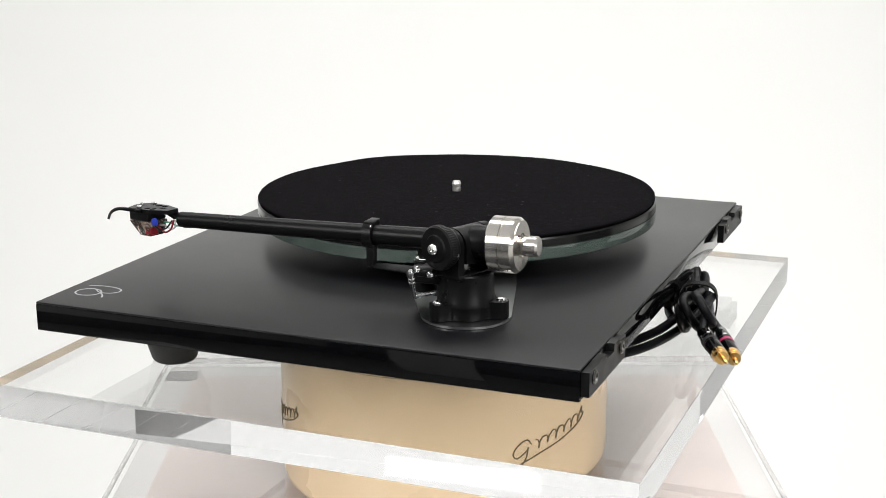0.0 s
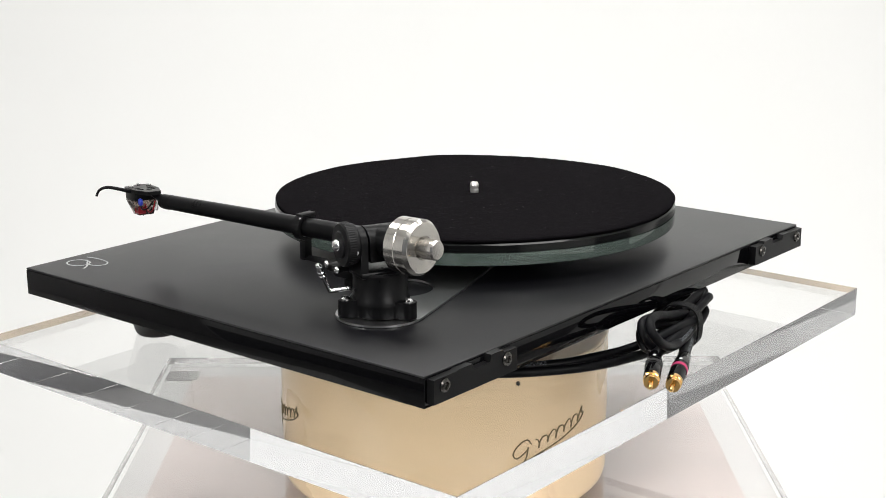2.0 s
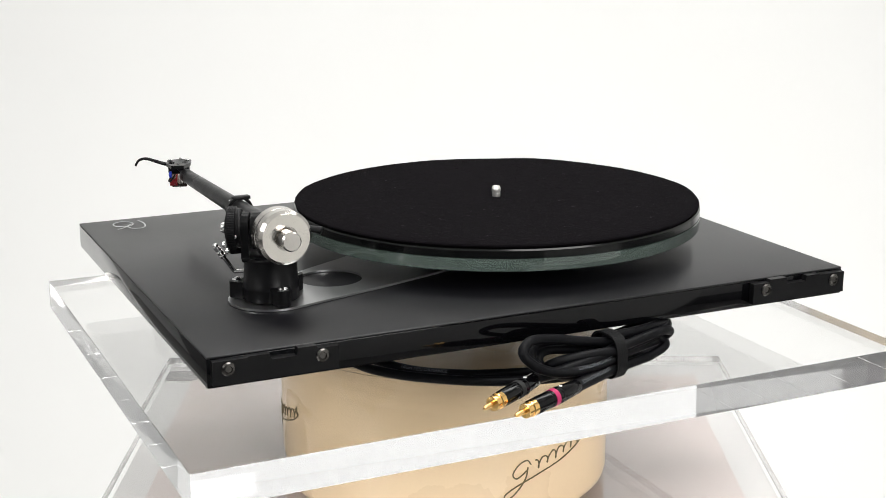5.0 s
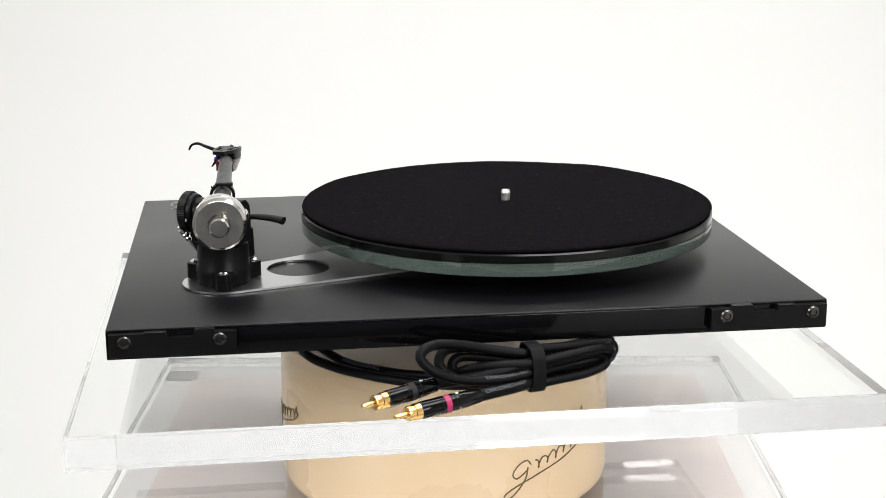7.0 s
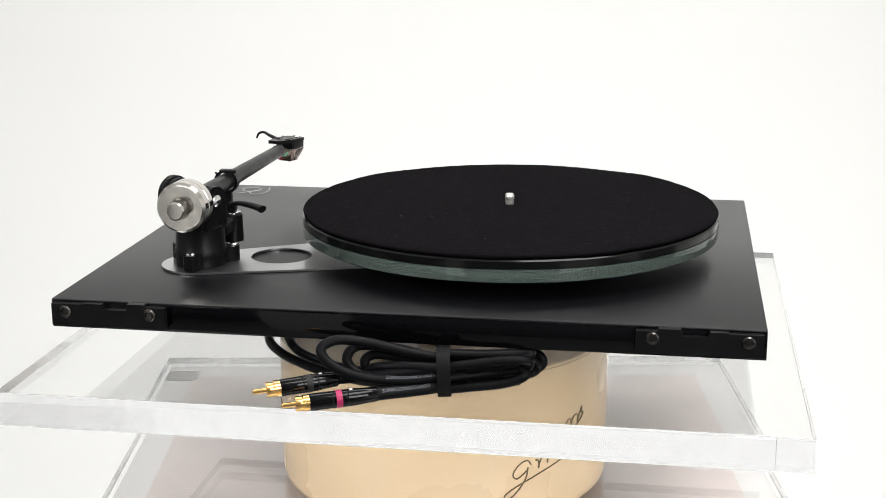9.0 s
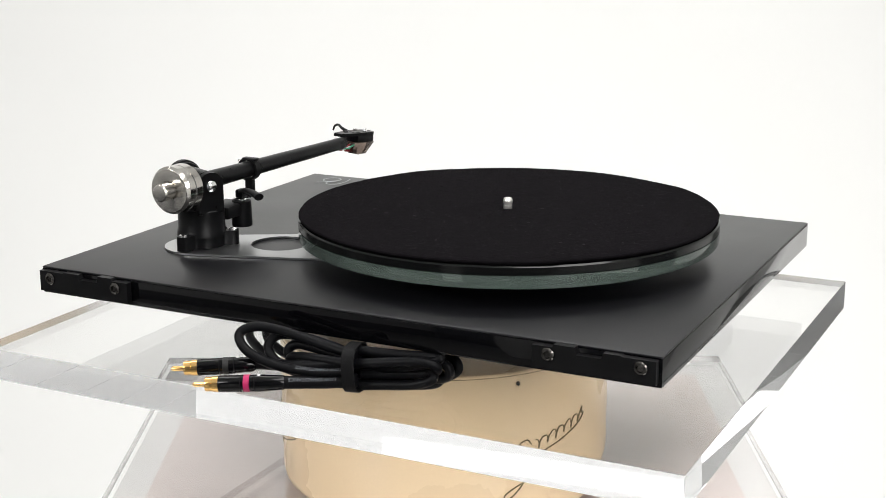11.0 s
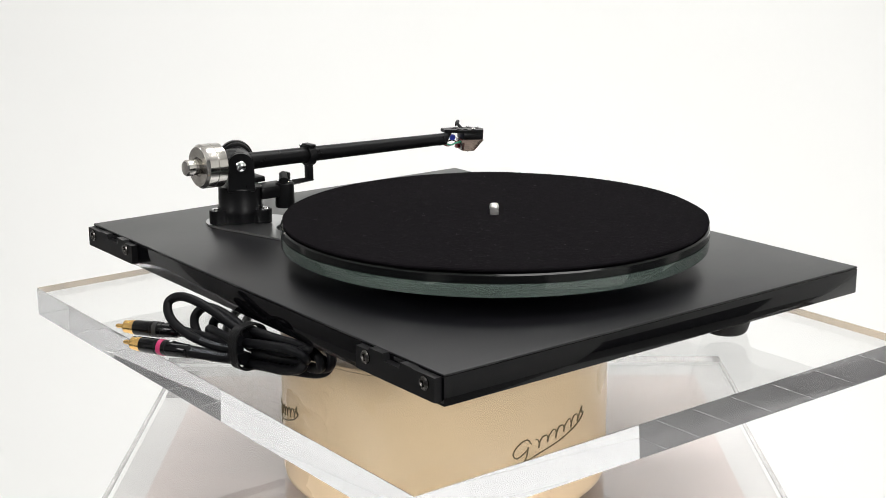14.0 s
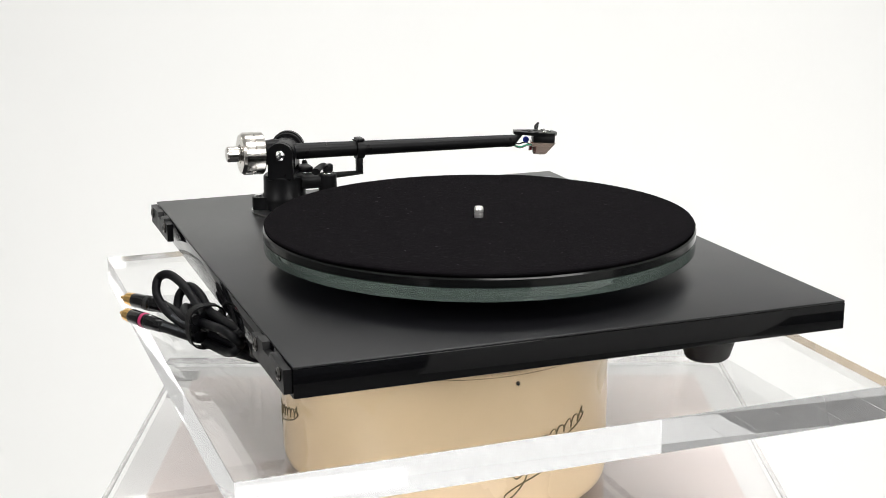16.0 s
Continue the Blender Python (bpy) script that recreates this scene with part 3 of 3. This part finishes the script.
part("cross_rod", rod((0.1700, 0.0590, 0.0138), (0.1640, 0.0705, 0.0165), 0.0014, seg=14), CHROME, bias, "chrome cross rod")
for q in ((0.1772, 0.0640, 0.0335), (0.1775, 0.0725, 0.0312)):
    part("screw", lathe([(0, 0), (0.0022, 0), (0.0018, 0.0014), (0, 0.0018)], 16, along(q, (q[0] + 1, q[1] - 0.4, q[2]))), CHROME, bias, "domed chrome screw")


# ---- felt mat ----
def felt():
    bm = bmesh.new()
    n, R = 200, 0.1478
    rings = []
    for r, z in ((0.0039, 0.0290), (0.0039, 0.0312), (0.05, 0.0313), (0.10, 0.0313), (0.135, 0.0313), (0.1455, 0.0313), (1.0, 0.0310), (1.004, 0.0302), (1.0, 0.0290), (0.14, 0.0289), (0.06, 0.0289)):
        ring = []
        for k in range(n):
            a = 2 * math.pi * k / n
            wob = 0.0008 * noise.noise((3 * math.cos(a), 3 * math.sin(a), 1)) + 0.0004 * noise.noise((14 * math.cos(a), 14 * math.sin(a), 5))
            rad = (R + wob) * r if r >= 1.0 else r
            lift = 0.0014 * max(0, noise.noise((2.2 * math.cos(a), 2.2 * math.sin(a), 9))) * min(1, max(0, (rad - 0.09) / 0.055))
            ring.append(bm.verts.new((PX + rad * math.cos(a), PY + rad * math.sin(a), z + lift)))
        rings.append(ring)
    for a, b in zip(rings, rings[1:] + rings[:1]):
        for k in range(n):
            bm.faces.new((a[k], a[(k + 1) % n], b[(k + 1) % n], b[k]))
    bmesh.ops.translate(bm, vec=(-AX, -AY, 0), verts=bm.verts)
    ob = part("platter_mat", bm, FELT)
    ob.location = (0, 0, Z0)
    tagged(ob, "round black felt mat with a little lint", "mat")
    rng = random.Random(7)
    bm = bmesh.new()
    for k in range(55):
        a, r = rng.uniform(0, 6.283), 0.143 * math.sqrt(rng.random())
        x, y = PX + r * math.cos(a) - AX, PY + r * math.sin(a) - AY
        d, l = rng.uniform(0, 6.283), rng.uniform(0.0006, 0.0022)
        sweep([Vector((x, y, 0.0316)), Vector((x + l * math.cos(d) / 2, y + l * math.sin(d) / 2, 0.0318)), Vector((x + l * math.cos(d + 0.5), y + l * math.sin(d + 0.5), 0.0316))], 0.00009, 4, bm)
    tagged(part("lint", bm, LINT, ob), "fine grey lint", kind="stuff")
    bm = bmesh.new()
    for k in range(2600):
        a, r = rng.uniform(0, 6.283), 0.144 * math.sqrt(rng.random())
        if r < 0.005:
            continue
        x, y = PX + r * math.cos(a) - AX, PY + r * math.sin(a) - AY
        d, l = rng.uniform(0, 6.283), rng.uniform(0.0008, 0.0035)
        z = 0.0313 + 0.0014 * max(0, noise.noise((2.2 * math.cos(a), 2.2 * math.sin(a), 9))) * min(1, max(0, (r - 0.09) / 0.055))
        sweep([Vector((x, y, z)), Vector((x + l * math.cos(d) / 2, y + l * math.sin(d) / 2, z + rng.uniform(0.0002, 0.0006))), Vector((x + l * math.cos(d + 0.6), y + l * math.sin(d + 0.6), z))], 0.00016, 3, bm)
    tagged(part("fuzz", bm, FUZZ, ob), "dark felt fuzz", kind="stuff")
    return ob


felt_mat = felt()

# ---- turning acrylic sheet ----
sheet = acrylic("acrylic_sheet", 0.2485, 0.2110, 0.0218, "thick clear acrylic turning sheet with polished edges")
sheet.location = (0, 0, Z0 - 0.0500)


# ---- signal cable ----
CR = 0.0031
cable = empty("signal_cable", 0, 0, Z0)
tagged(cable, "coiled black signal cable with gold phono plugs, strapped", "cable")


def lead(name, pts, r=CR, material=CABLE, n=8, label=""):
    line = spline(pts, n)
    return at_plan(part(name, sweep(line, r, 12), material, cable, label)), line


ZL = -0.0466
loops = [
    [(0.112, 0.070, -0.040), (0.103, 0.104, -0.0455), (0.088, 0.128, ZL), (0.069, 0.1466, ZL), (0.046, 0.163, ZL), (0.020, 0.174, ZL), (-0.010, 0.182, -0.0455), (-0.035, 0.186, -0.043), (-0.060, 0.180, -0.043), (-0.078, 0.168, -0.0445), (-0.076, 0.160, -0.040), (-0.060, 0.164, -0.036), (-0.034, 0.178, -0.036)],
    [(0.098, 0.085, -0.044), (0.078, 0.122, ZL), (0.052, 0.145, ZL), (0.030, 0.158, -0.0455), (0.002, 0.172, -0.0425), (-0.030, 0.181, -0.036), (-0.055, 0.184, -0.030), (-0.078, 0.186, -0.025), (-0.090, 0.184, -0.0190), (-0.082, 0.183, -0.0145), (-0.060, 0.185, -0.0155), (-0.030, 0.188, -0.019)],
    [(-0.034, 0.197, -0.031), (-0.010, 0.203, -0.033), (0.014, 0.209, -0.030), (0.032, 0.212, -0.022), (0.0395, 0.209, -0.0125), (0.031, 0.203, -0.0075), (0.013, 0.197, -0.0105), (-0.010, 0.193, -0.017), (-0.034, 0.191, -0.022)],
    [(-0.034, 0.192, -0.037), (-0.004, 0.198, -0.038), (0.016, 0.200, -0.033), (0.0265, 0.197, -0.0235), (0.0215, 0.191, -0.0155), (0.004, 0.187, -0.0165), (-0.018, 0.186, -0.021), (-0.034, 0.186, -0.026)],
    [(-0.030, 0.176, -0.030), (-0.054, 0.174, -0.027), (-0.078, 0.176, -0.025), (-0.092, 0.178, -0.028), (-0.090, 0.176, -0.036), (-0.070, 0.172, -0.041), (-0.032, 0.177, -0.043)],
    [(-0.030, 0.168, -0.034), (-0.052, 0.163, -0.030), (-0.076, 0.165, -0.026), (-0.092, 0.170, -0.025), (-0.096, 0.172, -0.032), (-0.082, 0.168, -0.040), (-0.054, 0.166, -0.044), (-0.030, 0.172, -0.045)],
    [(-0.032, 0.184, -0.022), (-0.060, 0.181, -0.0245), (-0.080, 0.182, -0.0285), (-0.086, 0.187, -0.034), (-0.072, 0.188, -0.039), (-0.050, 0.189, -0.041), (-0.030, 0.191, -0.043)],
    [(-0.034, 0.199, -0.025), (-0.008, 0.199, -0.025), (0.008, 0.196, -0.0275), (0.014, 0.191, -0.033), (0.004, 0.188, -0.0375), (-0.014, 0.189, -0.039), (-0.034, 0.190, -0.041)],
    [(-0.034, 0.185, -0.041), (-0.004, 0.188, -0.0415), (0.012, 0.189, -0.036), (0.0175, 0.188, -0.027), (0.010, 0.1855, -0.0225), (-0.012, 0.184, -0.026), (-0.034, 0.182, -0.030)],
    [(-0.032, 0.193, -0.027), (-0.056, 0.192, -0.0235), (-0.078, 0.191, -0.0215), (-0.089, 0.188, -0.0245), (-0.084, 0.183, -0.031), (-0.064, 0.181, -0.0345), (-0.034, 0.187, -0.036)],
]
lines = []
for pts in loops:
    pts = [(x if x > -0.04 else -0.04 + (x + 0.04) * 0.88, y, ZL + (z - ZL) * 0.92) for x, y, z in pts]
    pts = [(x, y - max(0.0, -0.04 - x) * 0.16, min(z, -0.0222) if x < -0.045 else z) for x, y, z in pts]
    ob, line = lead("cable_loop", pts)
    lines.append(line)
ob, pl1 = lead("plug_lead", [(-0.034, 0.196, -0.026), (-0.012, 0.200, -0.030), (0.010, 0.2025, -0.033), (0.026, 0.2050, -0.0337), (0.034, 0.2086, -0.0340)], 0.0036)
ob, pl2 = lead("plug_lead", [(-0.036, 0.1955, -0.038), (-0.022, 0.2005, -0.0395), (-0.006, 0.2075, -0.0400), (0.004, 0.2125, -0.0400), (0.010, 0.2155, -0.0400)], 0.0040)


def plug(tip, back, ring):
    m = along(tip, back)
    L = (Vector(back) - Vector(tip)).length
    p_ = part("plug_barrel", lathe([(0.0040, 0.0165), (0.0050, 0.0168), (0.0052, 0.0175), (0.0052, L - 0.012), (0.0049, L - 0.009), (0.0045, L), (0.0030, L + 0.002)], 32, m), GLOSS, cable, "gloss black phono plug barrel")
    at_plan(p_)
    bm = lathe([(0.0034, 0.0085), (0.0044, 0.0085), (0.0046, 0.0092), (0.0044, 0.0128), (0.0050, 0.0132), (0.0050, 0.0168), (0.0034, 0.0168)], 28, m)
    part("gold_collar", bm, GOLD, p_, "gold plated slotted collar")
    part("gold_pin", lathe([(0, 0), (0.0010, 0.0004), (0.0016, 0.0018), (0.0016, 0.0120), (0, 0.0120)], 16, m), GOLD, p_, "gold plated centre pin")
    mm = MAGENTA if ring else RUBBER
    part("marker_ring", lathe([(0.0050, 0.0325), (0.00545, 0.0328), (0.00545, 0.0362), (0.0050, 0.0365)], 32, m), mm, p_, "magenta marker ring" if ring else "dull black marker ring")
    for d in (0.0302, 0.0392):
        bm = lathe([(0.0050, d), (0.0054, d + 0.0003), (0.0054, d + 0.0007), (0.0050, d + 0.001)], 32, m)
        part("knurl_ring", bm, BLACK_PLASTIC, p_)
    # bright glint on the barrel, put in as a small white disc
    part("glint_dot", lathe([(0, 0), (0.0012, 0), (0.0010, 0.0003), (0, 0.0003)], 12, m @ Matrix.Translation((0, 0.0051, 0.0420)) @ Matrix.Rotation(radians(-90), 4, "X")), WHITE_WIRE, p_, "white dot painted as a glint")


plug((0.0765, 0.2310, -0.0366), (0.0310, 0.2072, -0.0340), False)
plug((0.0580, 0.2345, -0.0427), (0.0053, 0.2133, -0.0400), True)

# strap round the bundle
m = along((-0.0270, 0.1905, -0.0318), (-0.0430, 0.1880, -0.0312))
pts = []
for k in range(48):
    a = 2 * math.pi * k / 48
    pts.append((0.0135 * abs(math.cos(a)) ** 0.7 * math.copysign(1, math.cos(a)), 0.0150 * abs(math.sin(a)) ** 0.7 * math.copysign(1, math.sin(a))))
inn = [(x * 0.93, y * 0.93) for x, y in reversed(pts)]
bm = slab_from(pts, [inn], 0.001, 0.0092)
bmesh.ops.transform(bm, matrix=m, verts=bm.verts)
at_plan(part("strap", bm, VELCRO, cable, "black hook strap round the bundle"))


def print_on(line, text, start, size, turn, r=CR):
    """Lay built-in lettering along a cable."""
    cu = bpy.data.curves.new("lettering", "FONT")
    cu.body, cu.size, cu.resolution_u = text, size, 2
    tmp = new("lettering", cu)
    bpy.context.view_layer.update()
    me = bpy.data.meshes.new_from_object(tmp.evaluated_get(bpy.context.evaluated_depsgraph_get()))
    bpy.data.objects.remove(tmp)
    fr = frames_of(line)
    cum = [0.0]
    for a, b in zip(line, line[1:]):
        cum.append(cum[-1] + (b - a).length)
    for v in me.vertices:
        s = min(max(start + v.co.x, 0), cum[-1] - 1e-5)
        i = max(k for k in range(len(cum) - 1) if cum[k] <= s)
        f = (s - cum[i]) / max(cum[i + 1] - cum[i], 1e-9)
        q = fr[i][0].lerp(fr[i + 1][0], f)
        u = fr[i][2].lerp(fr[i + 1][2], f).normalized()
        sd = fr[i][3].lerp(fr[i + 1][3], f).normalized()
        ang = turn + (v.co.y - size * 0.35) / r
        v.co = q + (u * math.sin(ang) + sd * math.cos(ang)) * (r + 0.00012)
    me.materials.append(WHITE_PRINT)
    o = new("lettering", me)
    o.parent = cable
    tagged(o, "small white lettering on the sheath")
    at_plan(o)


print_on(lines[1], "HIGH PERFORMANCE", 0.040, 0.0032, radians(50))
print_on(lines[2], "LOW CAPACITANCE", 0.006, 0.0032, radians(128))
print_on(lines[3], "LOW CAPACITANCE", 0.085, 0.0032, radians(55))
print_on(pl2, "LOW CAPACITANCE", 0.012, 0.0032, radians(138), 0.0040)


# ---- turning ----
def motions():
    rows = [(t, pose(0, 0, Z0, 0, 0, 247.95 - 8.597 * t)) for t in range(0, 17)]
    walk(player, rows)
    walk(felt_mat, rows)
    walk(cable, rows)
    walk(sheet, [(t, pose(0, 0, Z0 - 0.0500, 0, 0, 247.95 - 8.597 * t)) for t in range(0, 17)])


motions()
